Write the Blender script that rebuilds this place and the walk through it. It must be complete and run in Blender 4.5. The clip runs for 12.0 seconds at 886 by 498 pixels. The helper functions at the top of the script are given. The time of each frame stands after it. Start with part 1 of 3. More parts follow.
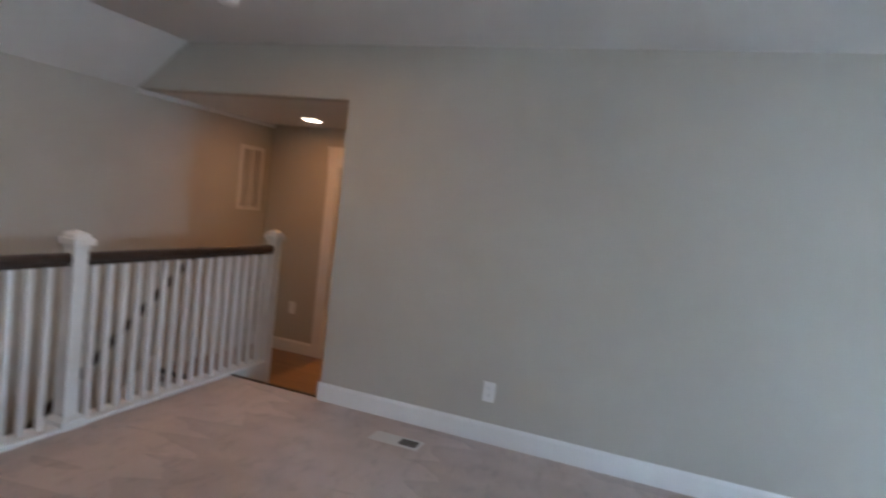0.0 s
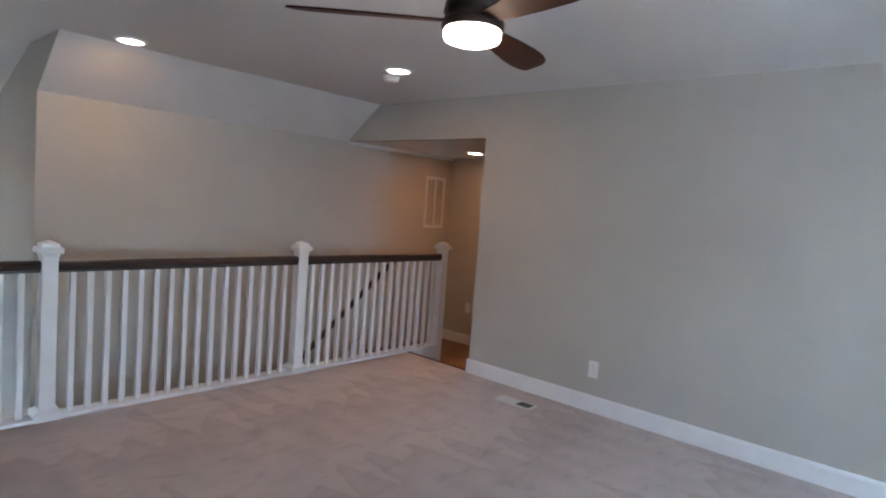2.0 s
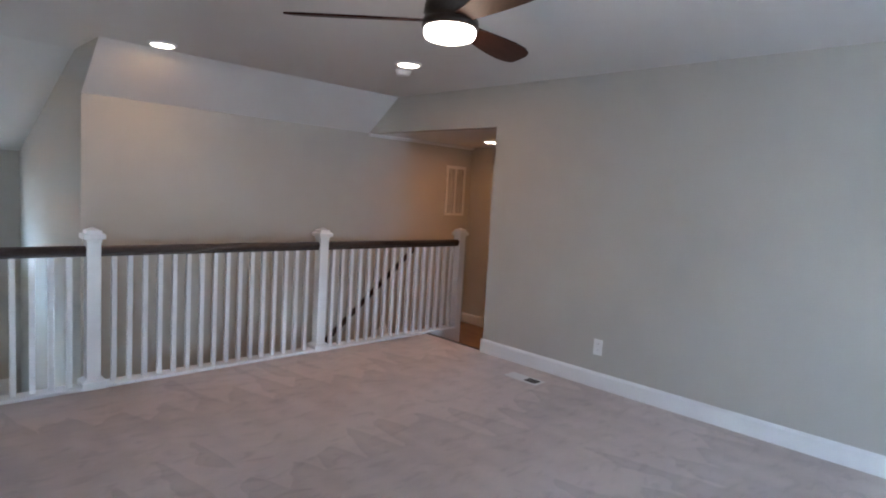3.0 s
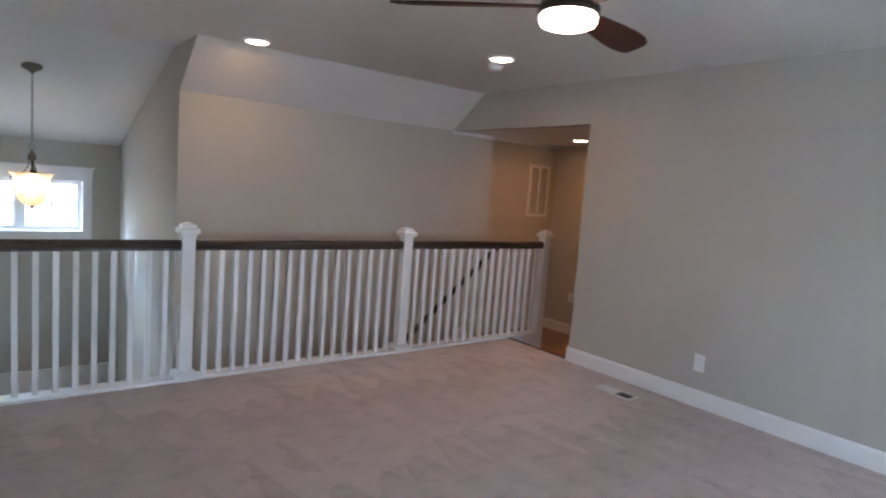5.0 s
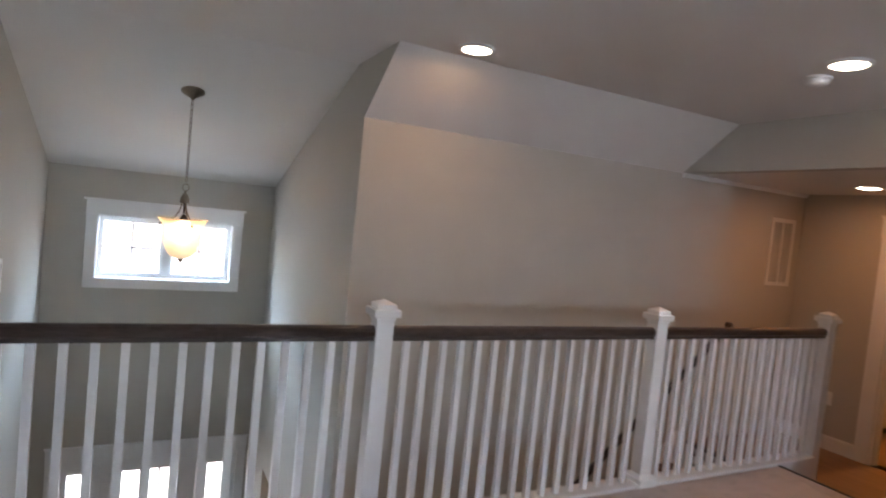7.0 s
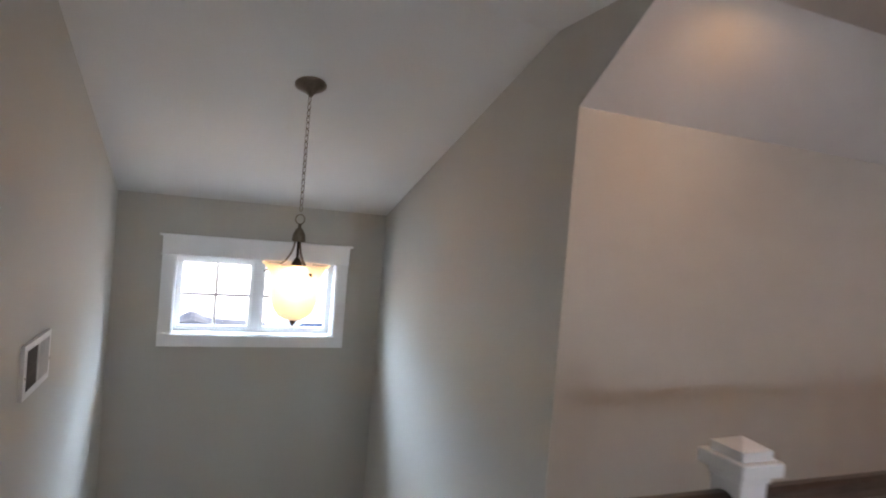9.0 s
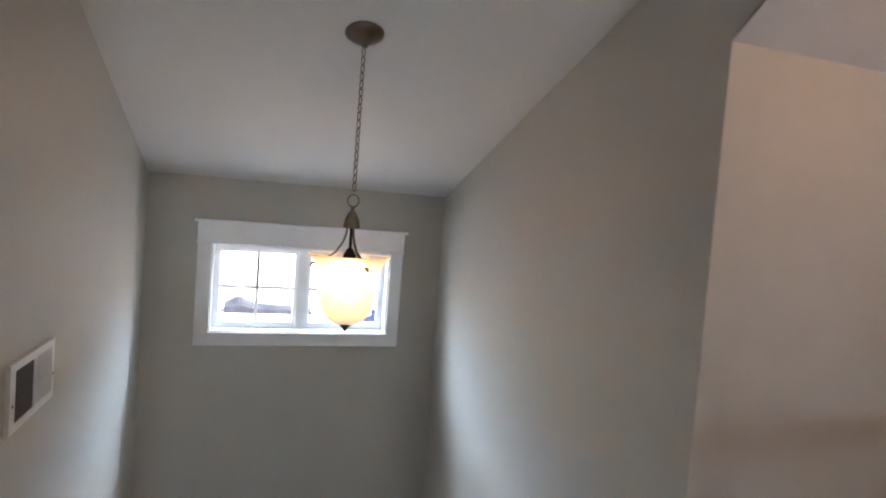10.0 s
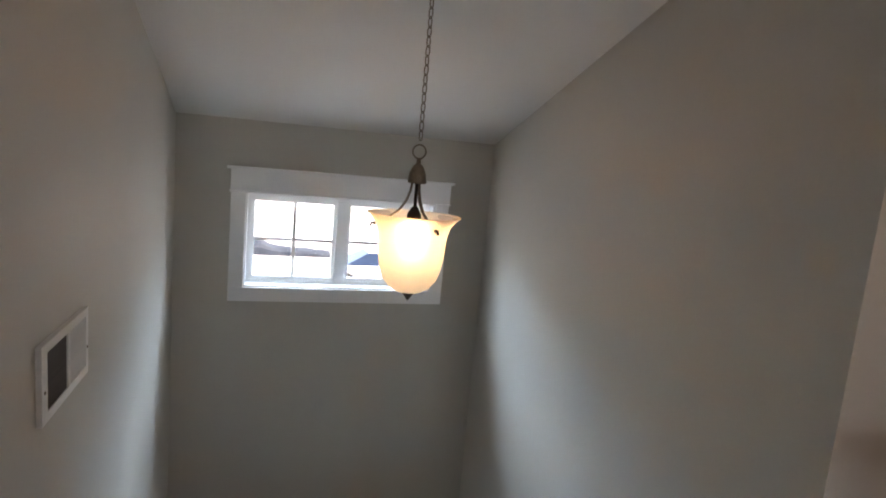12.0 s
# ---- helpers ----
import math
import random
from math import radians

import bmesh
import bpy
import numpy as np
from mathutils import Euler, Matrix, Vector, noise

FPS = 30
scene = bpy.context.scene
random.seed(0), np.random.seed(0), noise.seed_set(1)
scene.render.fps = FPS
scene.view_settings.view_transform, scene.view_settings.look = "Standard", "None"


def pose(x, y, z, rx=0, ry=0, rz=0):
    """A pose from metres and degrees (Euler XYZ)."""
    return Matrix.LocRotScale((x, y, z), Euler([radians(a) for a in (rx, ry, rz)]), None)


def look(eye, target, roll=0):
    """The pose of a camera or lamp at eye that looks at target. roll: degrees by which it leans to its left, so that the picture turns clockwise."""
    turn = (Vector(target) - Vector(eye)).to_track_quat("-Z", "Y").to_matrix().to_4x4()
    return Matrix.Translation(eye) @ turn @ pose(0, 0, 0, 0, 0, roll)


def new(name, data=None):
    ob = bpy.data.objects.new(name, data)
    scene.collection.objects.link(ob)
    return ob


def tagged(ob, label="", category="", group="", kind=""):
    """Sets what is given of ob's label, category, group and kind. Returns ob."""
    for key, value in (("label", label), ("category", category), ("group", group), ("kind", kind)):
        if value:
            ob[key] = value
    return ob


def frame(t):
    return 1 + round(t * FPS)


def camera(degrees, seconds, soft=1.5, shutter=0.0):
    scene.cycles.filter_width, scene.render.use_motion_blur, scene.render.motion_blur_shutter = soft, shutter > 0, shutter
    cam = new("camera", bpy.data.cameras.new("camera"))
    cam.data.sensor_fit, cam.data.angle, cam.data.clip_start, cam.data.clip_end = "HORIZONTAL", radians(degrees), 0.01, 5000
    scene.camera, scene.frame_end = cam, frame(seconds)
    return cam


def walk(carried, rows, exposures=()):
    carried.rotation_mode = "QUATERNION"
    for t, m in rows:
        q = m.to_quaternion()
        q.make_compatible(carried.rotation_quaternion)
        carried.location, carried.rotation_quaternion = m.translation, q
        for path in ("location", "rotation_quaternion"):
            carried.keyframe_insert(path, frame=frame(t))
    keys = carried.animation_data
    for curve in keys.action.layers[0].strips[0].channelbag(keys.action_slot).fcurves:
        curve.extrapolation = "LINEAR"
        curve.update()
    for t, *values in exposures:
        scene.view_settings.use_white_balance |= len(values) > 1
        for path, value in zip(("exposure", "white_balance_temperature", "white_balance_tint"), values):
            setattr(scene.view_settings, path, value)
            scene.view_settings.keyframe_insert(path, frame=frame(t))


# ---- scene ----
cam = camera(73.9, 12.0, soft=1.9, shutter=0.5)
PATH = [
    (0, (0.074, 0.471, 1.454), (-0.609, 2.345, 1.303), 6.6),
    (0.5, (0.315, 0.275, 1.495), (-0.727, 1.982, 1.459), 5.8),
    (1, (0.643, 0.172, 1.472), (-0.605, 1.733, 1.379), 4.8),
    (1.5, (0.951, 0.088, 1.475), (-0.366, 1.590, 1.355), 4.4),
    (2, (1.221, -0.060, 1.478), (-0.108, 1.427, 1.327), 4.3),
    (2.5, (1.555, -0.099, 1.447), (0.184, 1.348, 1.277), 3.7),
    (4.5, (1.559, -0.035, 1.489), (0.020, 1.226, 1.275), 4.1),
    (5, (1.327, -0.085, 1.450), (-0.243, 1.136, 1.242), 4.3),
    (5.5, (1.031, -0.099, 1.477), (-0.595, 1.047, 1.265), 5.1),
    (6, (0.544, -0.081, 1.467), (-1.143, 0.979, 1.287), 5.6),
    (6.5, (0.094, -0.073, 1.484), (-1.641, 0.911, 1.337), 5.6),
    (7, (-0.316, -0.047, 1.489), (-2.093, 0.866, 1.388), 5.7),
    (7.5, (-0.71, -0.076, 1.501), (-2.509, 0.796, 1.453), 5.6),
    (9.3, (-2.035, -0.225, 1.493), (-3.901, 0.491, 1.442), 4.5),
    (9.5, (-2.146, -0.218, 1.485), (-4.021, 0.474, 1.422), 4.3),
    (10, (-2.456, -0.172, 1.485), (-4.356, 0.447, 1.384), 4.4),
    (10.5, (-2.640, -0.215, 1.496), (-4.543, 0.384, 1.345), 5.0),
    (11, (-2.786, -0.264, 1.511), (-4.675, 0.346, 1.262), 5.1),
    (11.5, (-2.812, -0.286, 1.509), (-4.700, 0.305, 1.213), 5.4),
    (12, (-2.816, -0.294, 1.507), (-4.708, 0.286, 1.212), 5.2),
]
EXPOSURES = [(0.0, 3.70, 6350, 10), (1.5, 3.85, 6350, 12), (2.5, 3.88, 6250, 14), (4.5, 3.85, 6350, 14), (6.5, 3.75, 6850, 17), (9.3, 3.73, 7200, 20), (10.5, 3.60, 7250, 20), (12.0, 3.27, 7500, 19)]
walk(cam, [(t, look(eye, target, roll)) for t, eye, target, roll in PATH], EXPOSURES)

# ---- world, sun, exposure ----
world = bpy.data.worlds.new("world")
scene.world = world
world.use_nodes = True
wn = world.node_tree.nodes
sky = wn.new("ShaderNodeTexSky")
sky.sky_type = "NISHITA"
sky.sun_disc = False
sky.sun_elevation = radians(48)
sky.sun_rotation = radians(20)
world.node_tree.links.new(sky.outputs[0], wn["Background"].inputs[0])
wn["Background"].inputs[1].default_value = 0.11


def lamp(name, kind, place, target, power, colour, size=0.1, size_y=0.0, angle=0.0):
    data = bpy.data.lights.new(name, kind)
    data.energy, data.color = power, colour
    if kind == "AREA":
        data.shape = "RECTANGLE" if size_y else "DISK"
        data.size = size
        if size_y:
            data.size_y = size_y
    elif kind == "SUN":
        data.angle = radians(angle)
    else:
        data.shadow_soft_size = size
        if kind == "SPOT":
            data.spot_size, data.spot_blend = radians(angle), 0.8
    ob = new(name, data)
    ob.matrix_basis = look(place, target)
    return ob


lamp("sun", "SUN", (3, 12, 14), (0, 0, 0), 2.6, (1.0, 0.95, 0.86), angle=0.5)
# area lamps standing in for sky light, at the openings and out beyond them
COOL = (0.57, 0.78, 1.0)
for y, power in ((2.0, 2.7), (-1.1, 1.5)):
    lamp("skylight_loft_window", "AREA", (4.235, y, 1.30), (0, y, 1.16), power, COOL, 0.24, 0.46)
# added outside, off to one side, to brighten the north wall
lamp("high_sky_loft_window", "AREA", (4.8, 0.65, 1.90), (3.8, 0.65, 1.60), 18.5, COOL, 2.2, 0.70)
# added outside above the sightline, to brighten the foyer walls below the window
lamp("skylight_foyer_window", "AREA", (-8.6, 0.18, 2.6), (-6.6, 0.18, 0.9), 122.0, (0.55, 0.78, 1.0), 7.0, 2.0)
SOFT = (1.0, 0.72, 0.48)
RECESS = (1.0, 0.56, 0.27)


# ---- materials ----
def mat(name, colour, rough=0.6, vary=0.08, scale=3.0, grain=0.04, grain_scale=60.0, bump=0.1, bump_scale=200.0, metal=0.0, stretch=(1, 1, 1), coat=0.0, per_piece=0.0):
    m = bpy.data.materials.new(name)
    m.use_nodes = True
    nt = m.node_tree
    n, ln = nt.nodes, nt.links
    b = n["Principled BSDF"]
    tc = n.new("ShaderNodeTexCoord")
    mp = n.new("ShaderNodeMapping")
    mp.inputs["Scale"].default_value = stretch
    ln.new(tc.outputs["Object"], mp.inputs["Vector"])

    def cloud(sc, detail):
        t = n.new("ShaderNodeTexNoise")
        t.inputs["Scale"].default_value, t.inputs["Detail"].default_value = sc, detail
        ln.new(mp.outputs[0], t.inputs["Vector"])
        return t.outputs["Fac"]

    def blend(fac, base, amount):
        mx = n.new("ShaderNodeMix")
        mx.data_type, mx.blend_type = "RGBA", "MULTIPLY"
        rm = n.new("ShaderNodeMapRange")
        rm.inputs[1].default_value, rm.inputs[2].default_value = 0.3, 0.7
        rm.inputs[3].default_value, rm.inputs[4].default_value = 1 - amount, 1 + amount
        ln.new(fac, rm.inputs[0])
        mx.inputs[0].default_value = 1
        if isinstance(base, tuple):
            mx.inputs[6].default_value = (*base, 1)
        else:
            ln.new(base, mx.inputs[6])
        ln.new(rm.outputs[0], mx.inputs[7])
        return mx.outputs[2]

    c = blend(cloud(scale, 3), colour, vary)
    g = cloud(grain_scale, 2)
    c = blend(g, c, grain)
    if per_piece:
        oi = n.new("ShaderNodeObjectInfo")
        c = blend(oi.outputs["Random"], c, per_piece)
    ln.new(c, b.inputs["Base Color"])
    b.inputs["Roughness"].default_value, b.inputs["Metallic"].default_value = rough, metal
    b.inputs["Coat Weight"].default_value = coat
    if bump:
        bp = n.new("ShaderNodeBump")
        bp.inputs["Strength"].default_value, bp.inputs["Distance"].default_value = bump, 0.004
        ln.new(cloud(bump_scale, 3), bp.inputs["Height"])
        ln.new(bp.outputs[0], b.inputs["Normal"])
    return m


def glow(name, colour, strength):
    m = bpy.data.materials.new(name)
    m.use_nodes = True
    b = m.node_tree.nodes["Principled BSDF"]
    b.inputs["Base Color"].default_value = (0.8, 0.8, 0.8, 1)
    b.inputs["Emission Color"].default_value, b.inputs["Emission Strength"].default_value = (*colour, 1), strength
    return m


PAINT = mat("wall_paint", (0.47, 0.45, 0.405), 0.7, 0.025, 1.2, 0.012, 90, 0.10, 160)
CEIL = mat("ceiling_paint", (0.66, 0.65, 0.63), 0.75, 0.02, 1.0, 0.015, 90, 0.14, 130)
TRIM = mat("white_trim_paint", (0.78, 0.78, 0.78), 0.32, 0.03, 4, 0.015, 80, 0.05, 120)
RAILW = mat("dark_stained_wood", (0.045, 0.030, 0.024), 0.30, 0.25, 3, 0.25, 30, 0.06, 60, stretch=(6, 0.6, 6), coat=0.3)
OAK = mat("orange_oak_floor", (0.20, 0.105, 0.052), 0.32, 0.15, 2, 0.18, 25, 0.05, 80, stretch=(0.5, 6, 6), per_piece=0.12)
BRONZE = mat("bronze_metal", (0.05, 0.036, 0.028), 0.38, 0.15, 8, 0.1, 60, 0.03, 200, metal=0.7)
NICKEL = mat("brushed_nickel", (0.23, 0.19, 0.15), 0.33, 0.1, 10, 0.12, 120, 0.03, 300, metal=1.0)
BLADE = mat("walnut_blade", (0.034, 0.011, 0.006), 0.6, 0.2, 4, 0.25, 30, 0.04, 80, stretch=(0.8, 7, 7))
BLADE.node_tree.nodes["Principled BSDF"].inputs["Specular IOR Level"].default_value = 0.18
PLASTIC = mat("white_plastic", (0.78, 0.78, 0.77), 0.35, 0.02, 6, 0.01, 60, 0.0)
GRILLE = mat("white_grille_metal", (0.70, 0.69, 0.67), 0.4, 0.04, 6, 0.02, 60, 0.0)
DARK = mat("dark_duct", (0.025, 0.022, 0.02), 0.8, 0.2, 6, 0.1, 60, 0.0)


def carpet_material():
    m = mat("beige_carpet", (0.55, 0.462, 0.432), 0.95, 0.06, 0.9, 0.10, 420, 0.9, 520)
    nt = m.node_tree
    n, ln = nt.nodes, nt.links
    b = n["Principled BSDF"]
    src = b.inputs["Base Color"].links[0].from_socket
    tc = n.new("ShaderNodeTexCoord")
    mp = n.new("ShaderNodeMapping")
    mp.inputs["Rotation"].default_value = (0, 0, radians(28))
    mp.inputs["Scale"].default_value = (2.2, 0.9, 1)
    ln.new(tc.outputs["Object"], mp.inputs["Vector"])
    # brushed nap: soft patches and vacuum strokes
    for sc, lo, hi, amt in ((2.3, 0.46, 0.60, 0.07), (7.0, 0.55, 0.66, 0.13)):
        t = n.new("ShaderNodeTexNoise")
        t.inputs["Scale"].default_value, t.inputs["Detail"].default_value = sc, 4
        t.inputs["Distortion"].default_value = 0.6
        ln.new(mp.outputs[0], t.inputs["Vector"])
        rm = n.new("ShaderNodeMapRange")
        rm.inputs[1].default_value, rm.inputs[2].default_value = lo, hi
        rm.inputs[3].default_value, rm.inputs[4].default_value = 1.0, 1.0 - amt
        ln.new(t.outputs["Fac"], rm.inputs[0])
        mx = n.new("ShaderNodeMix")
        mx.data_type, mx.blend_type = "RGBA", "MULTIPLY"
        mx.inputs[0].default_value = 1
        ln.new(src, mx.inputs[6])
        ln.new(rm.outputs[0], mx.inputs[7])
        src = mx.outputs[2]
    # vacuum rows: long strokes whose ends make a row of points
    def math_node(op, a, b2=None):
        q = n.new("ShaderNodeMath")
        q.operation = op
        for k2, v in enumerate((a, b2)):
            if v is None:
                continue
            if isinstance(v, (int, float)):
                q.inputs[k2].default_value = v
            else:
                ln.new(v, q.inputs[k2])
        return q.outputs[0]

    sep = n.new("ShaderNodeSeparateXYZ")
    ln.new(tc.outputs["Object"], sep.inputs[0])
    wob = n.new("ShaderNodeTexNoise")
    wob.inputs["Scale"].default_value, wob.inputs["Detail"].default_value = 1.6, 3
    ln.new(tc.outputs["Object"], wob.inputs["Vector"])
    wobble = math_node("MULTIPLY", wob.outputs["Fac"], 1.25)
    along = math_node("ADD", sep.outputs["Y"], math_node("MULTIPLY", wobble, 0.25))
    tri = math_node("DIVIDE", math_node("PINGPONG", along, 0.125), 0.125)
    row = math_node("ADD", math_node("ADD", math_node("DIVIDE", sep.outputs["X"], 1.25), wobble), math_node("MULTIPLY", tri, math_node("MULTIPLY", wob.outputs["Fac"], 0.75)))
    saw = math_node("FRACT", row)
    edge = n.new("ShaderNodeMapRange")
    edge.interpolation_type = "SMOOTHSTEP"
    edge.inputs[1].default_value, edge.inputs[2].default_value = 0.0, 0.80
    edge.inputs[3].default_value, edge.inputs[4].default_value = 0.90, 1.05
    ln.new(saw, edge.inputs[0])
    mx = n.new("ShaderNodeMix")
    mx.data_type, mx.blend_type = "RGBA", "MULTIPLY"
    mx.inputs[0].default_value = 1
    ln.new(src, mx.inputs[6])
    ln.new(edge.outputs[0], mx.inputs[7])
    src = mx.outputs[2]
    ln.new(src, b.inputs["Base Color"])
    b.inputs["Sheen Weight"].default_value = 0.15
    return m


# grey of the open register halves, their inner shade put into the colour
OPEN_GREY = mat("grey_duct", (0.17, 0.15, 0.14), 0.7, 0.1, 8, 0.08, 80, 0.0)
CARPET = carpet_material()


def glass_material():
    m = bpy.data.materials.new("window_glass")
    m.use_nodes = True
    b = m.node_tree.nodes["Principled BSDF"]
    b.inputs["Base Color"].default_value = (1, 1, 1, 1)
    b.inputs["Roughness"].default_value = 0.0
    b.inputs["Transmission Weight"].default_value = 1.0
    b.inputs["IOR"].default_value = 1.05
    return m


GLASS = glass_material()


def shade_material():
    m = bpy.data.materials.new("alabaster_glass")
    m.use_nodes = True
    n, ln = m.node_tree.nodes, m.node_tree.links
    b = n["Principled BSDF"]
    b.inputs["Base Color"].default_value = (0.85, 0.77, 0.62, 1)
    b.inputs["Roughness"].default_value = 0.35
    tr = n.new("ShaderNodeBsdfTranslucent")
    tr.inputs[0].default_value = (1.0, 0.92, 0.80, 1)
    rf = n.new("ShaderNodeBsdfRefraction")
    rf.inputs["Color"].default_value = (1.0, 0.92, 0.78, 1)
    rf.inputs["Roughness"].default_value, rf.inputs["IOR"].default_value = 1.0, 1.35
    t = n.new("ShaderNodeTexNoise")
    t.inputs["Scale"].default_value, t.inputs["Detail"].default_value = 14, 4
    rm = n.new("ShaderNodeMapRange")
    rm.inputs[3].default_value, rm.inputs[4].default_value = 0.82, 0.94
    ln.new(t.outputs["Fac"], rm.inputs[0])
    m1, m2 = n.new("ShaderNodeMixShader"), n.new("ShaderNodeMixShader")
    m1.inputs[0].default_value = 0.40
    ln.new(tr.outputs[0], m1.inputs[1])
    ln.new(rf.outputs[0], m1.inputs[2])
    ln.new(rm.outputs[0], m2.inputs[0])
    ln.new(b.outputs[0], m2.inputs[1])
    ln.new(m1.outputs[0], m2.inputs[2])
    ln.new(m2.outputs[0], n["Material Output"].inputs[0])
    return m


SHADE = shade_material()


# ---- mesh helpers ----
def finish(name, bm, material, smooth=False):
    bmesh.ops.recalc_face_normals(bm, faces=bm.faces)
    me = bpy.data.meshes.new(name)
    bm.to_mesh(me)
    bm.free()
    me.materials.append(material)
    if smooth:
        for p in me.polygons:
            p.use_smooth = True
    return me


def part(name, bm, material, parent=None, label="", smooth=False):
    ob = new(name, finish(name, bm, material, smooth))
    if parent:
        ob.parent = parent
    return tagged(ob, label)


def setting(name, bm, material, label, category):
    return tagged(part(name, bm, material), label, category, kind="structure")


def thing(name, place, label, category, group=""):
    ob = new(name)
    ob.empty_display_size = 0.1
    ob.matrix_basis = place if isinstance(place, Matrix) else pose(*place)
    return tagged(ob, label, category, group)


def box(x0, x1, y0, y1, z0, z1, bevel=0.0, bm=None):
    bm = bm or bmesh.new()
    v = [bm.verts.new((x, y, z)) for x in (x0, x1) for y in (y0, y1) for z in (z0, z1)]
    fs = [bm.faces.new([v[i] for i in q]) for q in ((0, 1, 3, 2), (4, 6, 7, 5), (0, 4, 5, 1), (2, 3, 7, 6), (0, 2, 6, 4), (1, 5, 7, 3))]
    if bevel:
        es = list({e for f in fs for e in f.edges})
        bmesh.ops.bevel(bm, geom=es, offset=bevel, segments=2, affect="EDGES", profile=0.5)
    return bm


def prism(points, axis, a0, a1, bm=None):
    """A flat outline in the two axes other than axis, drawn from a0 to a1 along axis."""
    bm = bm or bmesh.new()

    def at(p, a):
        return {"x": (a, p[0], p[1]), "y": (p[0], a, p[1]), "z": (p[0], p[1], a)}[axis]

    lo = [bm.verts.new(at(p, a0)) for p in points]
    hi = [bm.verts.new(at(p, a1)) for p in points]
    bm.faces.new(lo)
    bm.faces.new(hi[::-1])
    k = len(points)
    for i in range(k):
        bm.faces.new((lo[i], hi[i], hi[(i + 1) % k], lo[(i + 1) % k]))
    return bm


def wall(axis, a0, a1, u0, u1, v0, v1, holes=()):
    """A wall from a0 to a1 along its axis, with rectangular holes (u0, u1, v0, v1) right through it."""
    us = sorted({u0, u1, *[h[0] for h in holes], *[h[1] for h in holes]})
    vs = sorted({v0, v1, *[h[2] for h in holes], *[h[3] for h in holes]})
    bm = bmesh.new()
    cache = {}

    def vert(a, i, j):
        key = (a, i, j)
        if key not in cache:
            u, v = us[i], vs[j]
            cache[key] = bm.verts.new((a, u, v) if axis == "x" else (u, a, v))
        return cache[key]

    def solid(i, j):
        if not (0 <= i < len(us) - 1 and 0 <= j < len(vs) - 1):
            return False
        cu, cv = (us[i] + us[i + 1]) / 2, (vs[j] + vs[j + 1]) / 2
        return not any(h[0] < cu < h[1] and h[2] < cv < h[3] for h in holes)

    for i in range(len(us) - 1):
        for j in range(len(vs) - 1):
            if not solid(i, j):
                continue
            for a in (a0, a1):
                bm.faces.new([vert(a, i, j), vert(a, i + 1, j), vert(a, i + 1, j + 1), vert(a, i, j + 1)])
            for di, dj, p, q in ((-1, 0, (i, j), (i, j + 1)), (1, 0, (i + 1, j), (i + 1, j + 1)), (0, -1, (i, j), (i + 1, j)), (0, 1, (i, j + 1), (i + 1, j + 1))):
                if not solid(i + di, j + dj):
                    bm.faces.new([vert(a0, *p), vert(a0, *q), vert(a1, *q), vert(a1, *p)])
    return bm


def lathe(profile, steps=32, bm=None, centre=(0, 0, 0)):
    """Turn (radius, height) pairs about the upright axis."""
    bm = bm or bmesh.new()
    rings = []
    for r, z in profile:
        if r < 1e-5:
            rings.append([bm.verts.new((centre[0], centre[1], centre[2] + z))])
        else:
            rings.append([bm.verts.new((centre[0] + r * math.cos(2 * math.pi * k / steps), centre[1] + r * math.sin(2 * math.pi * k / steps), centre[2] + z)) for k in range(steps)])
    for a, b in zip(rings, rings[1:]):
        for k in range(steps):
            q = []
            for ring, kk in ((a, k), (a, k + 1), (b, k + 1), (b, k)):
                v = ring[kk % len(ring)]
                if v not in q:
                    q.append(v)
            if len(q) > 2:
                bm.faces.new(q)
    return bm


def tube(points, radius, steps=8, bm=None, flat=1.0):
    bm = bm or bmesh.new()
    pts = [Vector(p) for p in points]
    rings = []
    for i, p in enumerate(pts):
        d = (pts[min(i + 1, len(pts) - 1)] - pts[max(i - 1, 0)]).normalized()
        side = d.cross(Vector((0, 0, 1)))
        side = side.normalized() if side.length > 1e-4 else Vector((1, 0, 0))
        up = side.cross(d)
        rings.append([bm.verts.new(p + radius * (math.cos(2 * math.pi * k / steps) * side + flat * math.sin(2 * math.pi * k / steps) * up)) for k in range(steps)])
    for a, b in zip(rings, rings[1:]):
        for k in range(steps):
            bm.faces.new((a[k], a[(k + 1) % steps], b[(k + 1) % steps], b[k]))
    bm.faces.new(rings[0])
    bm.faces.new(rings[-1][::-1])
    return bm


# ---- the large structure ----
NY, RX, SX, FX = 4.0, -2.855, -3.90, -6.56     # north wall, railing line, stair wall, front wall
FY, LY = 1.150, -0.812                           # the foyer's two side walls
TOP, HALL, HTOP, LOW, FZ = 2.443, -0.28, 2.08, -3.18, 1.645  # ceiling, hall floor, hall ceiling, lower floor
EX, SY, HY = 4.1, -3.2, 5.725                     # east wall, south wall, hall end wall

setting("floor", box(RX - 0.06, EX, SY, NY + 0.02, -0.28, 0.0), CARPET, "beige cut-pile carpet with brushed vacuum marks", "carpet")
setting("wall_north", prism([(EX, -0.3), (EX, TOP + 0.05), (SX, TOP + 0.05), (SX, HTOP), (-2.0, HTOP), (-2.0, -0.3)], "y", NY, NY + 0.12), PAINT, "greige painted wall with a dropped hall opening", "wall")
setting("wall_stair", box(SX - 0.12, SX, FY + 0.12, HY + 0.12, LOW, TOP + 0.05), PAINT, "greige painted wall beside the staircase", "wall")
